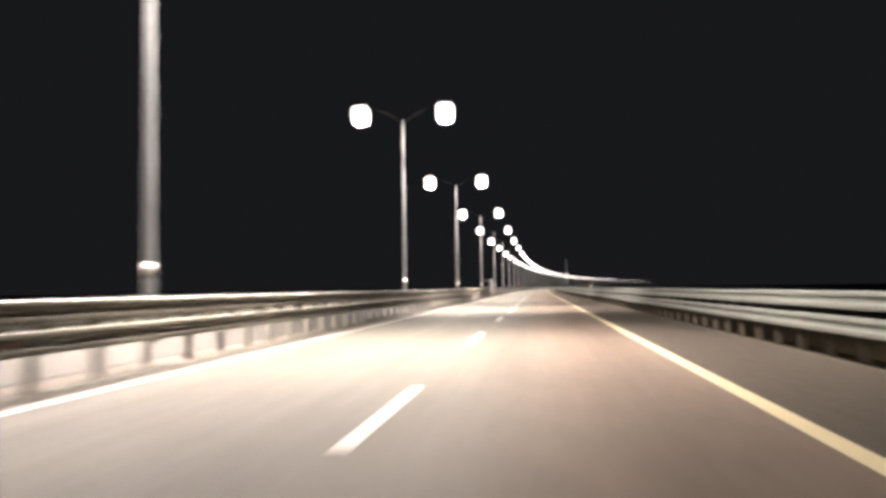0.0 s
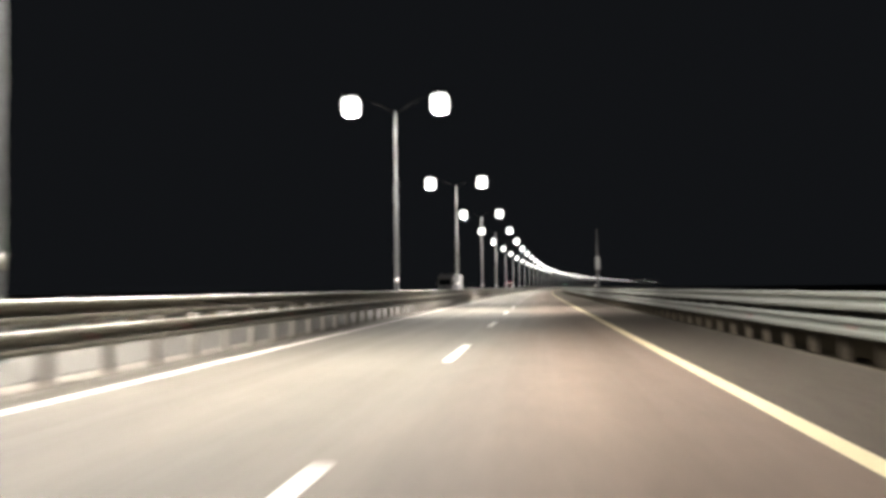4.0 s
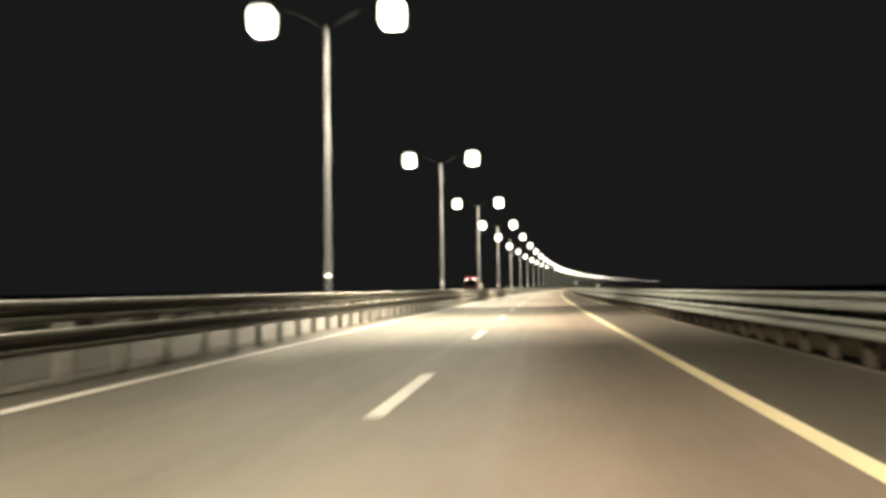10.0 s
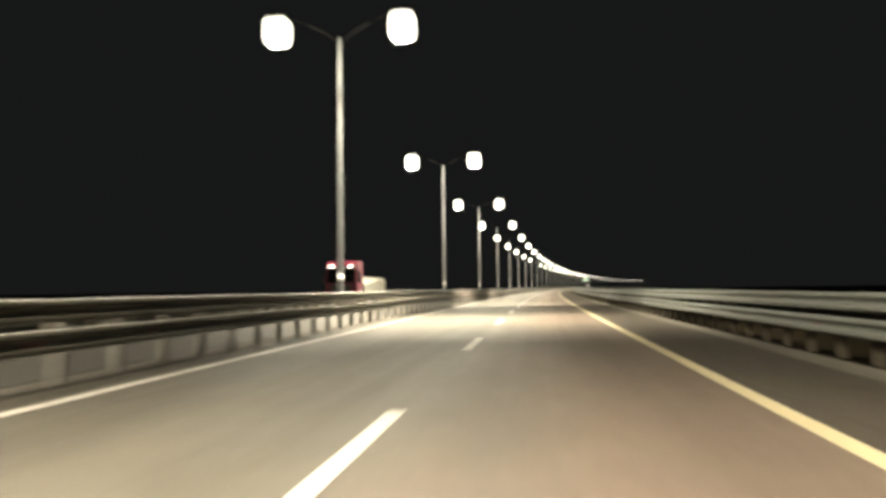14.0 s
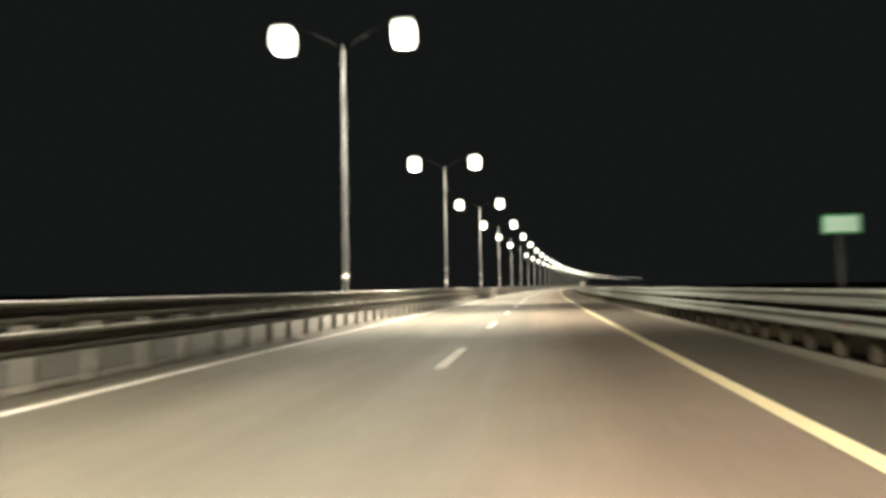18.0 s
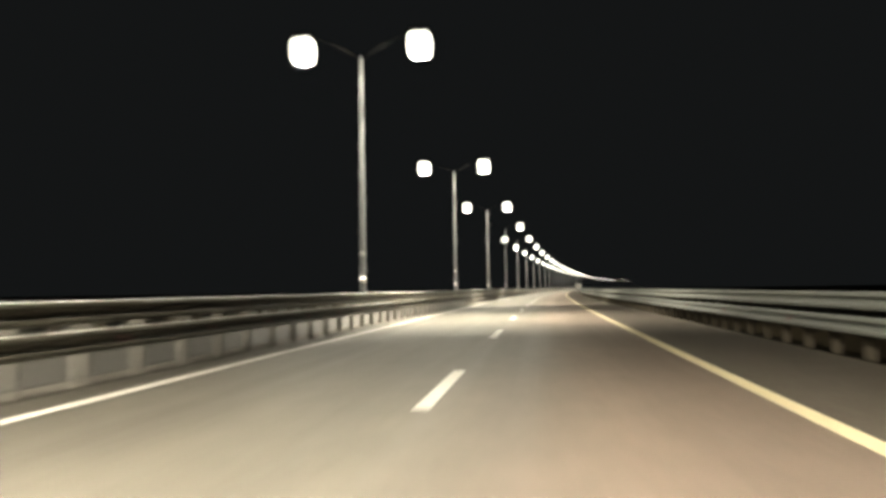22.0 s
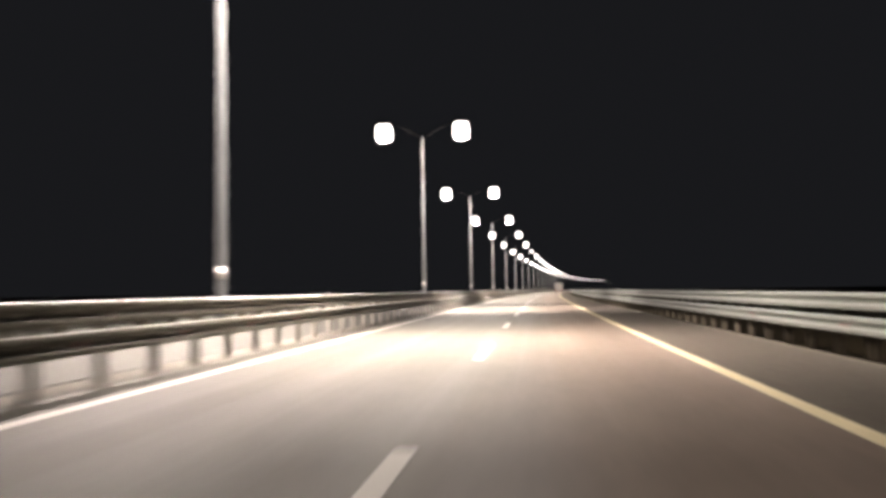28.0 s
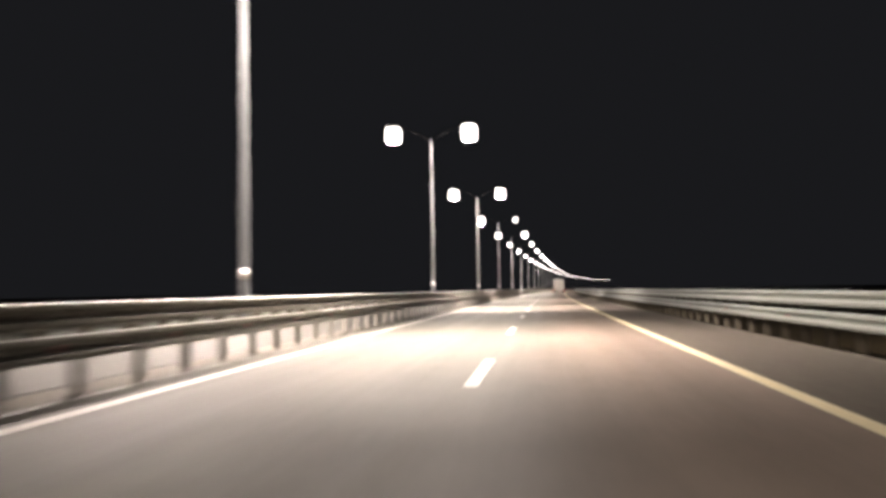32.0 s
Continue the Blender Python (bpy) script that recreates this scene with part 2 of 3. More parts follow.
def part(name, bm, material, parent=None, label="", m=None, smooth=False):
    me = bm if isinstance(bm, bpy.types.Mesh) else mesh_of(bm, name, material, smooth)
    ob = new(name, me)
    ob.parent = parent
    if m is not None:
        ob.matrix_basis = m
    if label:
        ob["label"] = label
    return ob


def empty(name, m, label, category, group="", kind=""):
    ob = new(name)
    ob.empty_display_size = 0.2
    ob.matrix_basis = m
    return tagged(ob, label, category, group, kind)


def box(bm, x0, x1, y0, y1, z0, z1, bevel=0.0, segments=1):
    r = bmesh.ops.create_cube(bm, size=1)
    vs = r["verts"]
    for v in vs:
        v.co = Vector(((x0 + x1) / 2 + v.co.x * (x1 - x0), (y0 + y1) / 2 + v.co.y * (y1 - y0), (z0 + z1) / 2 + v.co.z * (z1 - z0)))
    if bevel:
        es = list({e for v in vs for e in v.link_edges})
        bmesh.ops.bevel(bm, geom=es, offset=bevel, segments=segments, affect="EDGES", profile=0.5)
    return vs


def boxed(*a, **k):
    bm = bmesh.new()
    box(bm, *a, **k)
    return bm


def tube(bm, pts, radii, n=12, cap=True):
    """A round tube through the points with a radius at each."""
    rings = []
    pts = [Vector(p) for p in pts]
    for i, p in enumerate(pts):
        d = (pts[min(i + 1, len(pts) - 1)] - pts[max(i - 1, 0)]).normalized()
        q = d.to_track_quat("Z", "Y")
        rings.append([bm.verts.new(p + q @ Vector((radii[i] * math.cos(2 * math.pi * k / n), radii[i] * math.sin(2 * math.pi * k / n), 0))) for k in range(n)])
    for a, b in zip(rings, rings[1:]):
        for k in range(n):
            bm.faces.new((a[k], a[(k + 1) % n], b[(k + 1) % n], b[k]))
    if cap:
        bm.faces.new(rings[0][::-1])
        bm.faces.new(rings[-1])


def tubed(*a, **k):
    bm = bmesh.new()
    tube(bm, *a, **k)
    return bm


def sweep(profile, s0, s1, step=6.0, closed=False, chart=False):
    """Sweeps a cross-section of (lat, z) along the road. Returns a bmesh in world places; chart: with lat and s as its UV map."""
    bm = bmesh.new()
    n = max(1, round((s1 - s0) / step))
    rings = [[bm.verts.new(at(s0 + (s1 - s0) * i / n, la, z)) for la, z in profile] for i in range(n + 1)]
    m = len(profile)
    for a, b in zip(rings, rings[1:]):
        for k in range(m if closed else m - 1):
            bm.faces.new((a[k], b[k], b[(k + 1) % m], a[(k + 1) % m]))
    if closed:
        bm.faces.new(rings[0])
        bm.faces.new(rings[-1][::-1])
    if chart:
        uv = bm.loops.layers.uv.new("road")
        where = {v: (la, s0 + (s1 - s0) * i / n) for i, ring in enumerate(rings) for v, (la, _) in zip(ring, profile)}
        for f in bm.faces:
            for lo in f.loops:
                lo[uv].uv = where[lo.vert]
    return bm


S0, S1 = -106.0, 1900.0
AXIS = -7.46            # lamps and middle of the median


def mirror(lat):
    return 2 * AXIS - lat


# ---- ground, roads, median ----
bm = bmesh.new()
cols = [-2600, -600, -120, -50, -28, -23, 11, 15, 40, 120, 600, 2600]
drop = [-4.2, -4.2, -4.0, -3.8, -3.2, -0.6, -0.6, -2.6, -3.6, -4.0, -4.2, -4.2]
ys = [-900, -300, -112] + [S0 + 60 * i for i in range(1, 34)] + [2100, 2500, 4200]
grid = [[bm.verts.new(at(min(max(y, -110), 1950), 0 if abs(la) > 300 else la, 0) + Vector((la if abs(la) > 300 else 0, y - min(max(y, -110), 1950), dz + 0.25 * noise.noise((la * 0.05, y * 0.03, 0)))))
         for la, dz in zip(cols, drop)] for y in ys]
for a, b in zip(grid, grid[1:]):
    for k in range(len(cols) - 1):
        bm.faces.new((a[k], a[k + 1], b[k + 1], b[k]))
ground = tagged(part("ground", bm, EARTH), "dark bare ground lying below the road in the night", "ground", kind="structure")

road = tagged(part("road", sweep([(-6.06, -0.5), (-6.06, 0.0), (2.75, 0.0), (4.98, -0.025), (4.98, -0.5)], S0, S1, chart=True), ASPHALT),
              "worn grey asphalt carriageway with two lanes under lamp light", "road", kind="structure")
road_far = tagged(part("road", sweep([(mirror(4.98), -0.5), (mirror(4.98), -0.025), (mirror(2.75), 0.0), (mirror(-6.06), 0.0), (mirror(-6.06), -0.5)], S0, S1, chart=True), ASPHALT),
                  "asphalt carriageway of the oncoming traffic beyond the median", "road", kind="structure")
shoulder = tagged(part("pavement", sweep([(2.43, 0.004), (2.75, 0.004), (4.975, -0.02)], S0, S1), ASPHALT_SHOULDER), "dark asphalt hard shoulder beside the yellow line", "shoulder", kind="structure")
bm = bmesh.new()
rim = []
for k in range(int((S1 - S0) / 4)):
    s = S0 + 4 * k
    w = 0.1 + 0.45 * max(0.0, min(1.0, (s - 294) / 28, (510 - s) / 34)) + 0.07 * noise.noise((s * 0.09, 0.3, 0.7)) + 0.05 * noise.noise((s * 0.31, 4.3, 0.7))
    rim.append((bm.verts.new(at(s, 4.965 - max(w, 0.02), -0.0145 + 0.006 * w)), bm.verts.new(at(s, 4.97, -0.0155))))
for a, c in zip(rim, rim[1:]):
    bm.faces.new((a[0], a[1], c[1], c[0]))
dust = tagged(part("trim", bm, DUST), "pale dust settled along the shoulder gutter", "dust", kind="structure")
half = [(-6.06, -0.4), (-6.062, 0.002), (-6.2, -0.01), (-6.84, -0.01)]
median = tagged(part("median", sweep(half + [(mirror(la), z) for la, z in half[::-1]], S0, S1), BANK),
                "grey dirt strip along the median between the carriageways", "median", kind="structure")
half = [(AXIS + 0.64, -0.012), (AXIS + 0.62, 0.02), (AXIS + 0.16, 0.25), (AXIS + 0.1, 0.27)]
tagged(part("plinth", sweep([(mirror(la), z) for la, z in half] + half[::-1], S0, S1), PLINTH),
       "low sloping pale concrete plinth between the median guardrails", "plinth", kind="structure")
for la, sg in ((4.98, 1), (mirror(4.98), -1)):
    prof = [(la, -0.6), (la + 0.002 * sg, -0.03), (la + 0.1 * sg, -0.02), (la + 0.3 * sg, -0.05), (la + 0.5 * sg, -0.1), (la + 1.3 * sg, -0.2), (la + 2.2 * sg, -0.7)]
    tagged(part("verge", sweep(prof if sg > 0 else prof[::-1], S0, S1), DIRT), "dark dirt verge carrying the outer guardrail", "verge", kind="structure")

# ---- markings ----
def solid_line(name, lat, width, material, label, drift=0.0):
    """drift: how far the line lies further right over the first half of the road."""
    bm = bmesh.new()
    pairs = []
    for s in np.arange(S0, S1, 6.0):
        la = lat + drift * float(np.interp(s, [480, 590], [1, 0]))
        pairs.append([bm.verts.new(at(s, la + dx * width / 2, 0.008)) for dx in (-1, 1)])
    for a, b in zip(pairs, pairs[1:]):
        bm.faces.new((a[0], a[1], b[1], b[0]))
    return tagged(part(name, bm, material), label, "road marking", kind="structure")


solid_line("road_line", -5.27, 0.2, PAINT_W, "solid white edge line along the median side")
solid_line("road_line", 2.335, 0.215, PAINT_Y, "solid yellow edge line along the hard shoulder", 0.065)
solid_line("road_line", mirror(-5.27), 0.2, PAINT_W, "solid white edge line of the oncoming carriageway")
solid_line("road_line", mirror(2.32), 0.22, PAINT_Y, "solid yellow edge line of the oncoming carriageway")

bm = bmesh.new()
box(bm, -0.09, 0.09, -1.95, 1.95, 0.0, 0.005, 0.002)
dash_me = mesh_of(bm, "lane_dash", PAINT_DASH)
for la in (-1.35, mirror(-1.35)):
    lane = empty("lane_marking", place(0, la), "broken white lane line of long painted dashes", "road marking", kind="structure")
    inv = lane.matrix_basis.inverted()
    for n in range(-50, 122):
        s = 549.68 + 12.0 * n
        if S0 < s < S1:
            part("dash", dash_me, PAINT_DASH, lane, m=inv @ place(s + float(np.interp(s, [20, 150, 350, 550], [0.5, 0.2, 0.2, 0.0])), la, 0.002))


# ---- guardrails ----
def w_profile():
    f = [(0.0, 0.155), (0.03, 0.153), (0.066, 0.14), (0.08, 0.118), (0.083, 0.09), (0.076, 0.064), (0.016, 0.03), (0.01, 0.0)]
    f = f + [(x, -z) for x, z in f[-2::-1]]
    return f + [(x - 0.006, z) for x, z in f[::-1]]


def beam_mesh(length, steel):
    bm = bmesh.new()
    pr = w_profile()
    a = [bm.verts.new((x, -length / 2 - 0.15, z)) for x, z in pr]
    b = [bm.verts.new((x - 0.003, length / 2 + 0.15, z)) for x, z in pr]
    n = len(pr)
    for k in range(n):
        bm.faces.new((a[k], a[(k + 1) % n], b[(k + 1) % n], b[k]))
    bm.faces.new(a[::-1])
    bm.faces.new(b)
    return mesh_of(bm, "rail", steel)


def post_geometry(bm, m):
    """A channel post with a spacer behind each rail; x is towards the traffic."""
    c = [(-0.12, -0.05), (0.0, -0.05), (0.0, -0.043), (-0.113, -0.043), (-0.113, 0.043), (0.0, 0.043), (0.0, 0.05), (-0.12, 0.05)]
    lo = [bm.verts.new(m @ Vector((x, y, -0.05))) for x, y in c]
    hi = [bm.verts.new(m @ Vector((x, y, 1.02))) for x, y in c]
    for k in range(8):
        bm.faces.new((lo[k], lo[(k + 1) % 8], hi[(k + 1) % 8], hi[k]))
    bm.faces.new(hi[0:4])
    bm.faces.new([hi[0], hi[3], hi[4], hi[7]])
    bm.faces.new(hi[4:8])
    for z in (0.47, 0.885):
        vs = [bm.verts.new(m @ Vector((x, y, zz))) for zz in (z - 0.09, z + 0.09) for x, y in ((-0.0, -0.035), (0.075, -0.035), (0.075, 0.035), (0.0, 0.035))]
        for f in ((0, 1, 5, 4), (1, 2, 6, 5), (2, 3, 7, 6), (3, 0, 4, 7), (4, 5, 6, 7), (3, 2, 1, 0)):
            bm.faces.new([vs[i] for i in f])


LOW, HIGH = 0.575, 0.985


def lit_lip(me, z):
    """Paints lamp light onto the upper lip as paler steel; the faces keep the dark one."""
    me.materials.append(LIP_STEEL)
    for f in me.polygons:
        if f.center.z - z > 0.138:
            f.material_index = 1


def guardrail(front, side, label, near, s_first, base, lift=0.0, steel=STEEL, pitch=1.5, post_steel=DARK_POST):
    """front: lat of the rail's face; side: +1 where the traffic lies to the right of it."""
    g = empty("guardrail", place(0, front), label, "guardrail", kind="structure")
    inv = g.matrix_basis.inverted()
    turn = 0 if side > 0 else 180
    beam = beam_mesh(6.0, steel) if near else None
    one = bmesh.new()
    post_geometry(one, Matrix())
    one = mesh_of(one, "post", post_steel)
    if steel is MEDIAN_STEEL:
        lit_lip(beam, 0.0)
    back = front - side * 0.083
    posts = [s_first + pitch * i for i in range(int((S1 - S0 - 4) / pitch))]
    single = [s for s in posts if -6 <= s < 444] if near else []
    for s in single:
        part("post", one, post_steel, g, m=inv @ place(s, back - side * 0.08, base, turn))
    rest = bmesh.new()
    for s in posts:
        if s not in single and S0 + 1 < s < (1400 if near else 1100):
            post_geometry(rest, place(s, back - side * 0.08, base, turn))
    tagged(part("post", rest, post_steel, g, "run of galvanised barrier posts", m=inv.copy()), kind="stuff")
    segs = [s_first + 6 * i for i in range(160)] if near else []
    worn = steel is MEDIAN_STEEL
    for z, out in ((LOW + lift, 0.03 if worn else 0.0), (HIGH + lift - (0.025 if worn else 0.0), 0.0)):
        pr = [(back + side * (x + out), zz) for x, zz in w_profile()]
        for s in segs:
            part("rail", beam, steel, g, m=inv @ place(s, back + side * out, z, turn))
        a0 = segs[-1] + 3 if near else S0
        run = sweep([(la, z + zz) for la, zz in (pr if side < 0 else pr[::-1])], a0, S1, closed=True)
        far = part("rail", run, steel, g, "long run of corrugated rail", m=inv.copy())
        if steel is MEDIAN_STEEL:
            lit_lip(far.data, z)
        if near:
            run = sweep([(la, z + zz) for la, zz in (pr if side < 0 else pr[::-1])], S0, s_first - 3, closed=True)
            part("rail", run, steel, g, "long run of corrugated rail", m=inv.copy())
    return g, inv, back


rail_l, inv_l, back_l = guardrail(-6.02, 1, "double corrugated steel guardrail on closely set posts along the median", True, -7.91, 0.05, 0.03, MEDIAN_STEEL, 1.549, POST_STEEL)
rail_r, inv_r, back_r = guardrail(4.95, -1, "double corrugated steel guardrail along the hard shoulder", True, -7.26, -0.04, -0.04, STEEL, 1.532)
guardrail(mirror(-6.02), -1, "double steel guardrail facing the oncoming carriageway", False, S0 + 2, 0.03, -0.045)
guardrail(mirror(4.95), 1, "outer steel guardrail of the oncoming carriageway", False, S0 + 2, -0.24, -0.2)

bm = boxed(0.0, 0.02, -0.07, 0.07, -0.045, 0.045, 0.006)
RED_PLATE = mesh_of(bm, "reflector", REFLECT_R)
for i in range(300):
    part("reflector", RED_PLATE, REFLECT_R, rail_l, "small red reflector" if i == 0 else "", m=inv_l @ place(-7.13 + 3.098 * i, back_l + 0.042, LOW + 0.03))

for i in range(150):
    part("reflector", RED_PLATE, REFLECT_R, rail_r, "small red reflector" if i == 0 else "", m=inv_r @ place(-6.5 + 6.128 * i, back_r - 0.012, LOW - 0.04, 180))

# ---- street lamps ----
LAMP_H, ARM = 11.46 - 0.25, 2.49


def superbowl(w, d, h, power=3.2, nu=20, nv=12):
    """A rounded, nearly square lamp bowl."""
    bm = bmesh.new()
    rings = []
    f = lambda c: math.copysign(abs(c) ** (2 / power), c)
    for j in range(1, nv):
        v = -math.pi / 2 + math.pi * j / nv
        rings.append([bm.verts.new((w / 2 * f(math.cos(v)) * f(math.cos(2 * math.pi * i / nu)), d / 2 * f(math.cos(v)) * f(math.sin(2 * math.pi * i / nu)), h / 2 * f(math.sin(v)))) for i in range(nu)])
    for a, b in zip(rings, rings[1:]):
        for i in range(nu):
            bm.faces.new((a[i], a[(i + 1) % nu], b[(i + 1) % nu], b[i]))
    bm.faces.new(rings[0][::-1])
    bm.faces.new(rings[-1])
    return bm


TILT, AHEAD = 10.0, 14.0            # the lamps throw outwards over the lanes and along with the traffic


def lamp_bulb(parent, x):
    data = bpy.data.lights.get("street_light") or bpy.data.lights.new("street_light", "AREA")
    data.energy, data.color, data.shape, data.size = LAMP_W, LAMP_COLOR, "DISK", 0.5
    data.spread = radians(LAMP_SPREAD)
    ob = new("bulb", data)
    ob.parent = parent
    sx = 1 if x > 0 else -1
    ob.matrix_basis = pose(x + sx * 0.2, 0, LAMP_H - 0.8, AHEAD if sx > 0 else 0, -sx * TILT, 0)
    return ob


def side_glow(parent, x):
    """The light that the bowl sheds sideways, on the pole."""
    data = bpy.data.lights.get("bowl_light") or bpy.data.lights.new("bowl_light", "POINT")
    data.energy, data.color, data.shadow_soft_size = SIDE_W, LAMP_COLOR, 0.1
    ob = new("bulb", data)
    ob.parent = parent
    ob.matrix_basis = pose(x, 0, LAMP_H - 0.85)
    return ob


def street_lamp(lit_left=True, lights=True, plate=False, bowl=1.0, weak_right=False):
    p = empty("street_lamp", pose(0, 0, 0.25), "tall grey steel street lamp with two lit arms", "street lamp", "median street lamps")
    part("pole", tubed([(0, 0, 0), (0, 0, 0.02), (0, 0, 1.2), (0, 0, 5), (0, 0, LAMP_H - 0.5), (0, 0, LAMP_H - 0.38)], [0.129, 0.129, 0.121, 0.099, 0.073, 0.034], 16), POLE_STEEL, p, smooth=True)
    part("base_plate", boxed(-0.17, 0.17, -0.22, 0.22, -0.05, 0.05, 0.01), POLE_STEEL, p)
    for a in (-0.15, 0.15):
        for b in (-0.15, 0.15):
            part("bolt", tubed([(a, b, 0.05), (a, b, 0.12)], [0.018, 0.018], 6), STEEL, p)
    part("hatch", boxed(-0.05, 0.05, -0.135, -0.105, 0.5, 0.85, 0.01), POLE_STEEL, p, "small access hatch")
    part("reflective_band", tubed([(0, 0, 1.31), (0, 0, 1.55)], [0.1245, 0.1235], 24), BAND, p, "white reflective band", smooth=True)
    if plate:
        part("marker_plate", boxed(-0.07, 0.07, -0.125, -0.112, 2.4, 2.58, 0.004), REFLECT_W, p, "small white plate")
    for sx, lit in ((-1, lit_left), (1, True)):
        part("arm", tubed([(0, 0, LAMP_H - 0.6), (sx * 0.55, 0, LAMP_H - 0.22), (sx * 1.23, 0, LAMP_H + 0.14), (sx * (ARM - 0.3), 0, LAMP_H + 0.54)], [0.04, 0.038, 0.034, 0.03], 10), ARM_PAINT, p, smooth=True)
        hd = part("housing", boxed(sx * ARM - 0.45, sx * ARM + 0.45, -0.22, 0.22, LAMP_H + 0.48, LAMP_H + 0.63, 0.06, 2), ARM_PAINT, p, "dark lamp housing")
        # lit bowls are oversized: the glare around each lamp is built into their shape
        size = 0.6 if weak_right and sx > 0 else bowl
        part("bowl", superbowl(1.04 * size, 0.82 * size, 1.1 * size, 4.0) if lit else superbowl(0.7, 0.3, 0.16), (LAMP_GLOW if bowl == 1 else LAMP_GLOW_FAR) if lit else DARK, hd, "glowing white lamp bowl enlarged to the size of its glare" if lit else "unlit lamp bowl", m=pose(sx * ARM, 0, LAMP_H - (0.09 if lit else -0.4)), smooth=True)
        if lit and lights and not (weak_right and sx > 0):
            lamp_bulb(p, sx * ARM)
            side_glow(p, sx * ARM)
    return p


first = street_lamp()
first.matrix_basis = place(lamp_s(-2), AXIS, 0.25)
dim = street_lamp(lights=False, bowl=0.5)
dim.matrix_basis = place(lamp_s(42), AXIS, 0.25)
far_lamp = street_lamp(bowl=0.74)
far_lamp.matrix_basis = place(lamp_s(32), AXIS, 0.25)
plated = street_lamp(plate=True)
plated.matrix_basis = place(lamp_s(18), AXIS, 0.25)
weak = street_lamp(weak_right=True)
weak.matrix_basis = place(lamp_s(27), AXIS, 0.25)
weak["label"] = "tall grey steel street lamp with one failing bowl"
for i in range(-1, 57):
    if i in (18, 27, 32, 42):
        continue
    if i == 20:
        odd = street_lamp(lit_left=False)
        odd.matrix_basis = place(lamp_s(i), AXIS, 0.25)
        odd["label"] = "tall grey steel street lamp with one arm unlit"
        continue
    ob = copy_thing(plated if i in (15, 16, 17) else first if i < 29 else far_lamp if i < 36 else dim, place(lamp_s(i), AXIS, 0.25))

# ---- things behind the outer guardrail ----
mast = empty("camera_mast", place(180.0, 6.6, -0.28), "slim grey mast with a pale cabinet strapped to it", "mast")
part("pole", tubed([(0, 0, 0), (0, 0, 2.9), (0, 0, 7.75), (0, 0, 7.8)], [0.135, 0.13, 0.085, 0.02], 16), MAST_STEEL, mast, smooth=True)
part("base_plate", boxed(-0.22, 0.22, -0.22, 0.22, 0, 0.03, 0.006), POLE_STEEL, mast)
cab = part("cabinet", boxed(-0.21, 0.25, -0.38, -0.1, 3.35, 4.72, 0.02, 2), CABINET, mast, "pale grey equipment cabinet")
part("cabinet_door", boxed(-0.17, 0.21, -0.392, -0.38, 3.4, 4.67, 0.005), CABINET, cab)
part("lock", boxed(0.14, 0.18, -0.41, -0.392, 3.95, 4.08, 0.005), DARK, cab)
for z in (3.6, 4.45):
    part("strap", tubed([(0, 0, z), (0, 0, z + 0.05)], [0.155, 0.155], 16), STEEL, mast)
part("collar", tubed([(0, 0, 2.95), (0, 0, 2.99), (0, 0, 3.29), (0, 0, 3.33)], [0.15, 0.19, 0.19, 0.15], 16), DARK, mast, "dark cable collar")

sign = empty("kilometre_sign", place(455.5, 5.83, -0.12), "small green roadside sign with pale writing on a thin post", "road sign")
part("post", tubed([(0, 0.04, 0), (0, 0.04, 2.5)], [0.042, 0.042], 12), DARK, sign, "dull dark post", smooth=True)
panel = part("panel", boxed(-0.36, 0.36, -0.02, 0.0, 2.22, 2.6, 0.008), SIGN_GREEN, sign)
part("sign_face", boxed(-0.32, 0.32, -0.026, -0.02, 2.26, 2.56, 0.004), SIGN_MINT, panel, "pale mint reflective face")
for z0, z1, x0, x1 in ((2.31, 2.35, -0.24, 0.24), (2.45, 2.49, -0.24, 0.22)):
    part("writing_bar", boxed(x0, x1, -0.03, -0.026, z0, z1), SIGN_TEXT, panel)
part("bracket", boxed(-0.06, 0.06, 0.0, 0.09, 2.36, 2.42, 0.006), STEEL, sign)


# ---- lorries ----
def wheel(parent, x, y, r=0.5, w=0.3):
    t = part("tyre", tubed([(x - w / 2, y, r), (x - w / 2 + 0.03, y, r), (x + w / 2 - 0.03, y, r), (x + w / 2, y, r)], [r - 0.04, r, r, r - 0.04], 24), RUBBER, parent)
    sx = 1 if x > 0 else -1
    part("rim", tubed([(x + sx * (w / 2 - 0.04), y, r), (x + sx * (w / 2 + 0.012), y, r)], [r * 0.56, r * 0.5], 18), RIM, t)


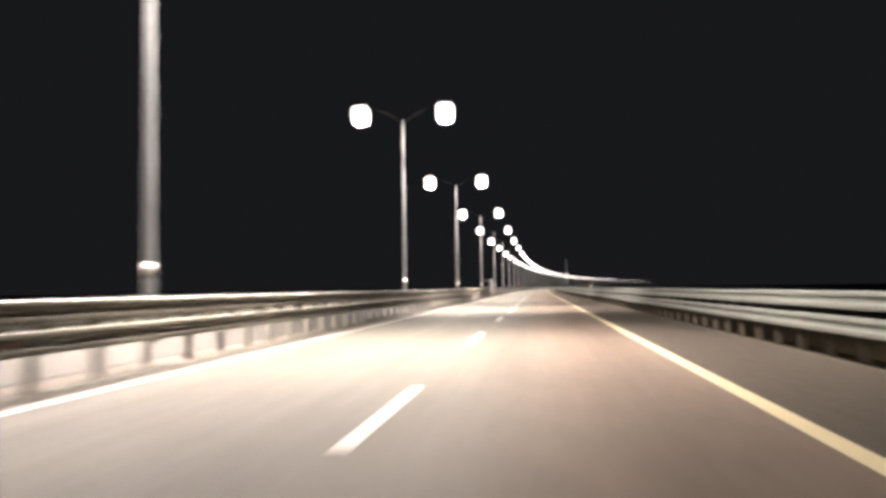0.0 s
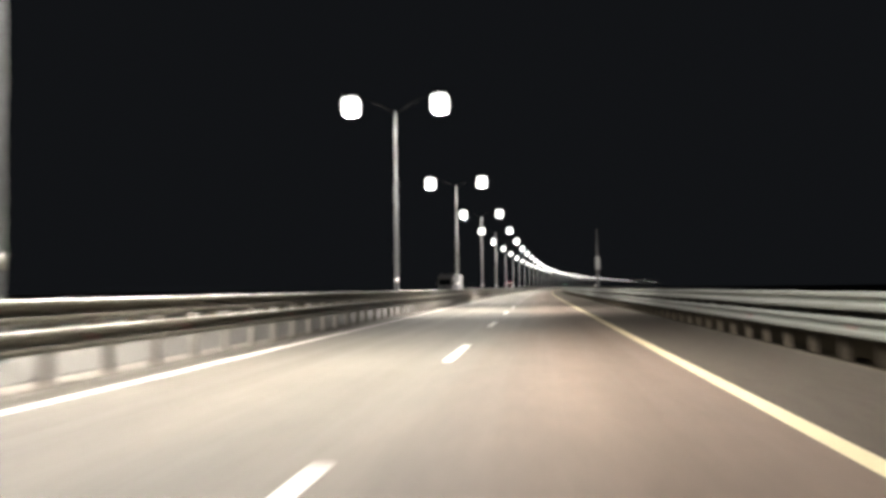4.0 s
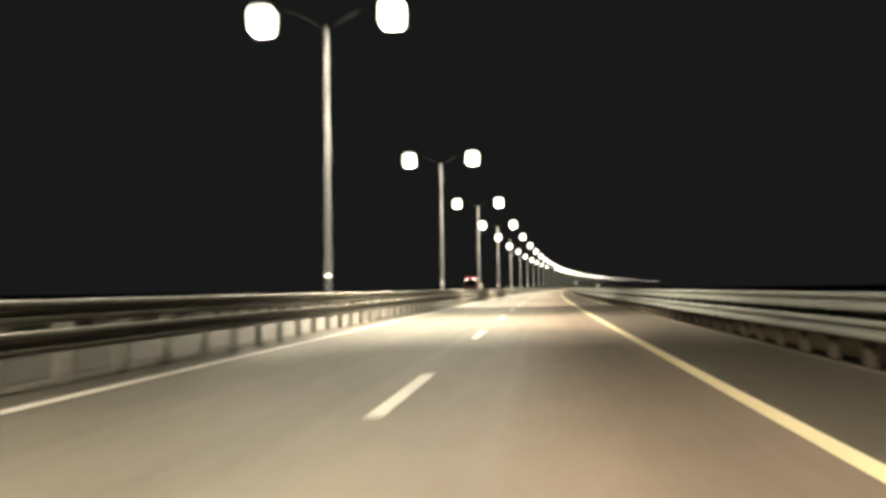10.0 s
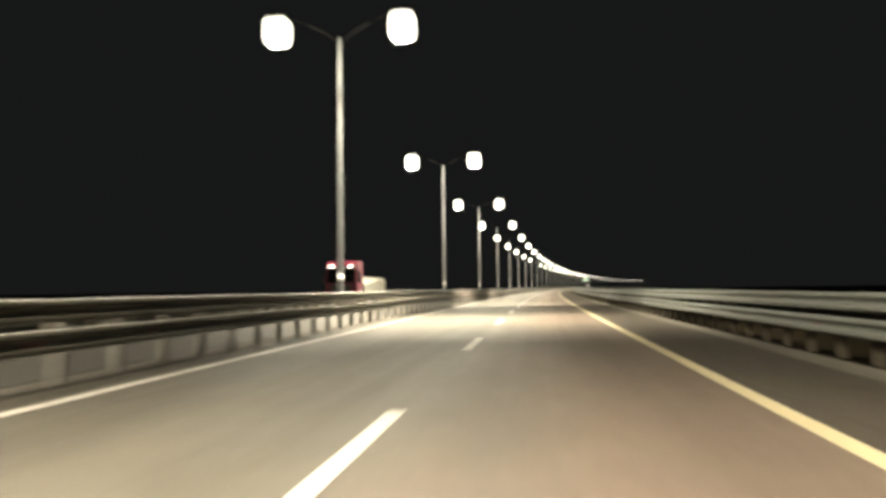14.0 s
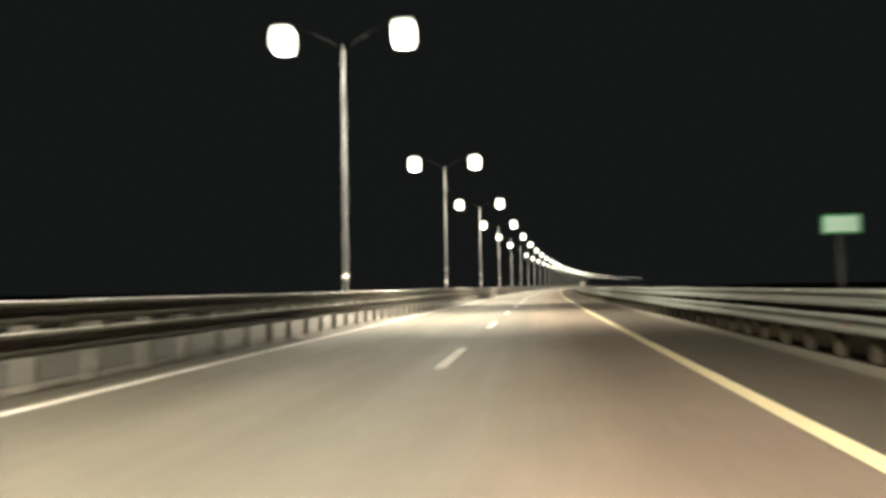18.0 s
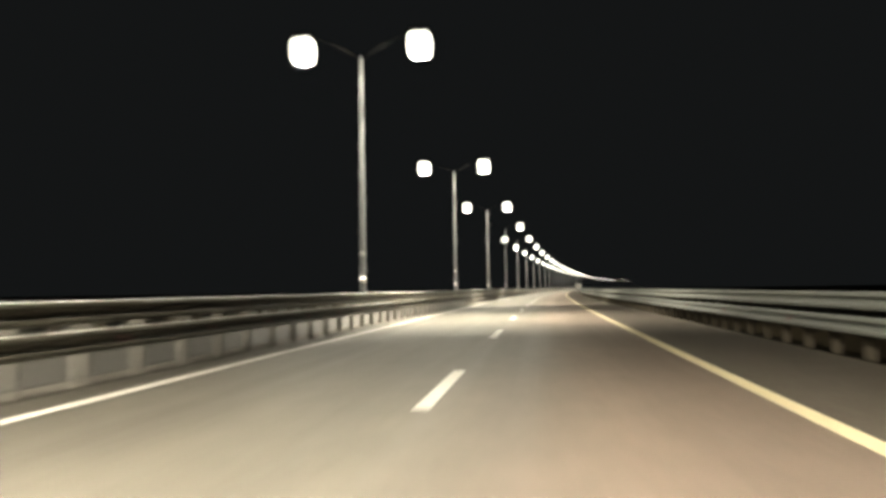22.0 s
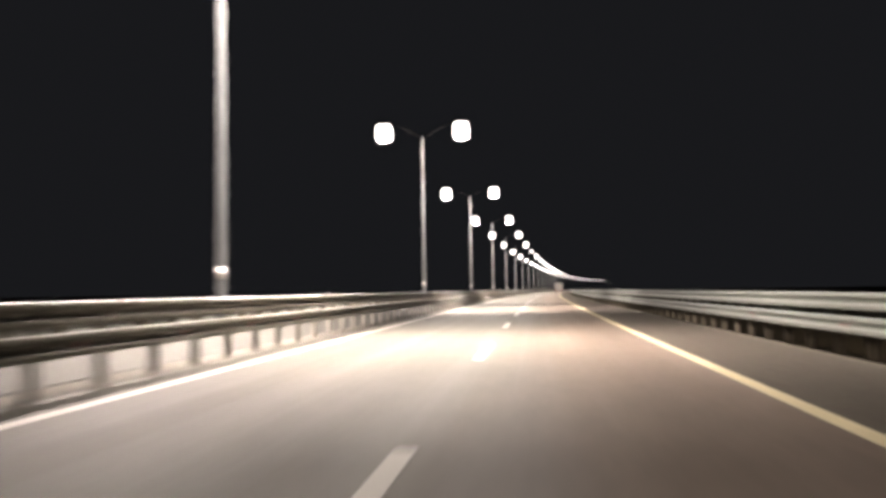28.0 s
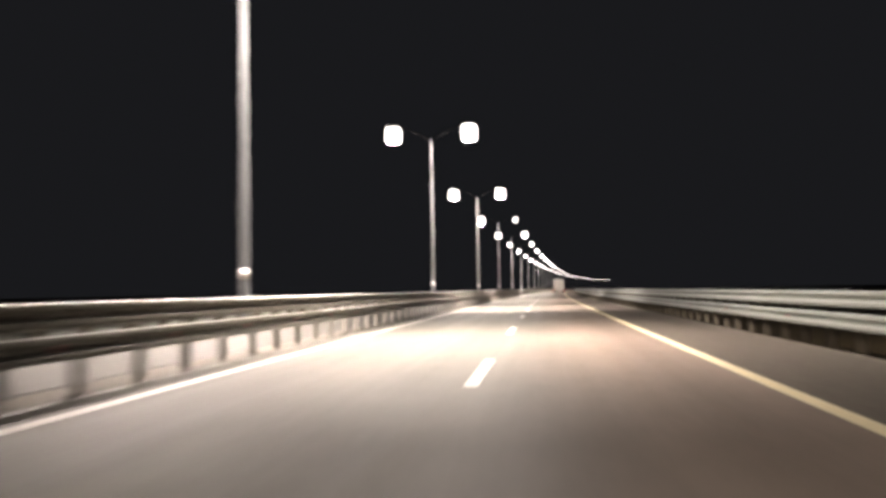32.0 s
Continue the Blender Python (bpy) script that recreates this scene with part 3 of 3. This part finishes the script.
def cab_over(parent, paint, front, height, width=2.5, depth=2.2):
    """Cab with its nose at y = front, facing +y."""
    bm = bmesh.new()
    h = width / 2
    side = [(front - depth, 0.75), (front - 0.05, 0.75), (front, 1.0), (front, 1.75), (front - 0.22, height - 0.25), (front - 0.5, height), (front - depth, height)]
    l = [bm.verts.new((-h, y, z)) for y, z in side]
    r = [bm.verts.new((h, y, z)) for y, z in side]
    for k in range(len(side)):
        bm.faces.new((l[k], l[(k + 1) % 7], r[(k + 1) % 7], r[k]))
    bm.faces.new(l[::-1])
    bm.faces.new(r)
    bmesh.ops.recalc_face_normals(bm, faces=bm.faces[:])
    bmesh.ops.bevel(bm, geom=bm.edges[:], offset=0.06, segments=2, affect="EDGES")
    c = part("cab", bm, paint, parent)
    zs, ys = (1.8, height - 0.62), (front + 0.012, front - 0.135)
    bm = bmesh.new()
    q = [bm.verts.new((x, y + o, z)) for o in (0, -0.03) for x, y, z in ((-h + 0.16, ys[0], zs[0]), (h - 0.16, ys[0], zs[0]), (h - 0.2, ys[1], zs[1]), (-h + 0.2, ys[1], zs[1]))]
    for f in ((0, 1, 2, 3), (7, 6, 5, 4), (0, 4, 5, 1), (1, 5, 6, 2), (2, 6, 7, 3), (3, 7, 4, 0)):
        bm.faces.new([q[i] for i in f])
    part("windscreen", bm, GLASS_DARK, c, "dark windscreen")
    part("sun_visor", boxed(-h + 0.1, h - 0.1, front - 0.2, front + 0.12, height - 0.6, height - 0.5, 0.02), DARK, c)
    part("grille", boxed(-0.75, 0.75, front - 0.02, front + 0.02, 1.05, 1.62, 0.015), DARK, c)
    part("bumper", boxed(-h, h, front - 0.35, front + 0.06, 0.35, 0.8, 0.06, 2), paint, c)
    for sx in (-1, 1):
        part("headlight", boxed(sx * 0.95 - 0.2, sx * 0.95 + 0.2, front + 0.03, front + 0.075, 0.55, 0.72, 0.02), HEAD_WHITE, c)
        part("side_window", boxed(sx * h - 0.012, sx * h + 0.012, front - 1.25, front - 0.42, 1.8, height - 0.75, 0.01), GLASS_DARK, c)
        m = part("mirror", boxed(sx * (h + 0.2) - 0.1, sx * (h + 0.2) + 0.1, front - 0.2, front - 0.08, 1.75, 2.4, 0.04, 2), DARK, c)
        part("mirror_arm", tubed([(sx * (h - 0.05), front - 0.2, 2.35), (sx * (h + 0.2), front - 0.14, 2.38)], [0.02, 0.02], 8), DARK, m)
        part("step", boxed(sx * h - 0.12, sx * h + 0.02, front - 1.3, front - 0.6, 0.45, 0.52, 0.01), DARK, c)
    return c


def chassis(parent, back, front):
    for x in (-0.45, 0.45):
        part("frame_rail", boxed(x - 0.04, x + 0.04, back, front, 0.72, 0.95, 0.01), DARK, parent)


def rear_lights(parent, y, h=1.2):
    for sx in (-1, 1):
        part("tail_light", boxed(sx * h - 0.18, sx * h + 0.05, y - 0.05, y, 0.78, 0.92, 0.02), TAIL_RED, parent)
    part("rear_bar", boxed(-1.2, 1.2, y - 0.02, y + 0.1, 0.48, 0.6, 0.02), DARK, parent)


def box_lorry(s, lat, turn, label, length=16.5, height=3.67, paint=None):
    paint = paint or LORRY_WHITE
    t = empty("box_lorry", place(s, lat, 0.0, turn), label, "lorry")
    cab_over(t, paint, length / 2, height - 0.28)
    body = part("box_body", boxed(-1.27, 1.27, -length / 2, length / 2 - 2.45, 1.02, height, 0.035, 2), paint, t)
    for sx in (-1, 1):
        part("edge_trim", boxed(sx * 1.27 - 0.012, sx * 1.27 + 0.012, -length / 2 + 0.03, length / 2 - 2.5, height - 0.07, height + 0.012, 0.004), LIP_STEEL, body)
        part("side_skirt", boxed(sx * 1.2 - 0.02, sx * 1.2 + 0.02, -length / 2 + 4.2, length / 2 - 3.6, 0.45, 0.98, 0.01), CABINET, t)
        n = 9
        for k in range(n):
            y = -length / 2 + 0.4 + k * (length - 3.2) / (n - 1)
            part("side_rib", boxed(sx * 1.272 - 0.006, sx * 1.272 + 0.006, y - 0.02, y + 0.02, 1.06, height - 0.12), paint, body)
        part("rear_door", boxed(sx * 0.62 - 0.6, sx * 0.62 + 0.6, -length / 2 - 0.03, -length / 2, 1.08, height - 0.08, 0.01), paint, body)
        part("door_bar", tubed([(sx * 0.4, -length / 2 - 0.05, 1.1), (sx * 0.4, -length / 2 - 0.05, height - 0.12)], [0.015, 0.015], 8), STEEL, body)
    part("roof_deflector", boxed(-1.1, 1.1, length / 2 - 2.1, length / 2 - 0.7, height - 0.3, height - 0.02, 0.12, 3), paint, t)
    chassis(t, -length / 2, length / 2 - 0.8)
    for y in (length / 2 - 1.35, length / 2 - 4.6, -length / 2 + 1.6, -length / 2 + 2.9):
        for sx in (-1, 1):
            wheel(t, sx * 1.08, y)
    rear_lights(t, -length / 2)
    return t


box_lorry(234.3, -15.45, 180, "white box lorry with plain white sides on the oncoming carriageway")
box_lorry(1000.0, 0.78, 0, "pale box lorry seen from behind with red tail lamps", 10.0, 3.5, LORRY_PALE)

red = empty("red_lorry", place(409.2, -15.45, 0.0, 180), "red cab lorry with a low pale tarpaulin trailer", "lorry")
cab = cab_over(red, LORRY_RED, 6.9, 3.5)
for sx in (-1, 1):
    part("roof_lamp", boxed(sx * 0.75 - 0.2, sx * 0.75 + 0.2, 6.9 - 0.02, 6.9 + 0.15, 3.03, 3.1, 0.02), HEAD_WHITE, cab, "small white roof lamp")
bm = bmesh.new()
ridge = [(4.1, 1.8), (1.5, 2.02), (-1.6, 2.3), (-2.6, 2.3), (-4.7, 2.22)]
rings = [[bm.verts.new(v) for v in ((-1.25, y, 1.0), (-1.27, y, h - 0.2), (-1.12, y, h - 0.03), (0, y, h + 0.05), (1.12, y, h - 0.03), (1.27, y, h - 0.2), (1.25, y, 1.0))] for y, h in ridge]
for a, c in zip(rings, rings[1:]):
    for k in range(7):
        bm.faces.new((a[k], a[(k + 1) % 7], c[(k + 1) % 7], c[k]))
bm.faces.new(rings[0][::-1])
bm.faces.new(rings[-1])
bmesh.ops.recalc_face_normals(bm, faces=bm.faces[:])
load = part("trailer", bm, TARP, red, "low humped pale tarpaulin over the load")
for y in (3.2, 1.4, -0.4, -2.2, -4.0):
    for sx in (-1, 1):
        part("strap", boxed(sx * 1.275 - 0.008, sx * 1.275 + 0.008, y - 0.03, y + 0.03, 1.02, 1.8), DARK, load)
for y in (4.5, 3.9):
    part("side_lamp", boxed(1.27, 1.31, y - 0.14, y + 0.14, 1.5, 1.58, 0.02), HEAD_WHITE, cab, "small white side lamp")
chassis(red, -4.7, 6.1)
for y in (5.5, 2.6, -2.2, -3.5):
    for sx in (-1, 1):
        wheel(red, sx * 1.08, y)
rear_lights(red, -4.7)
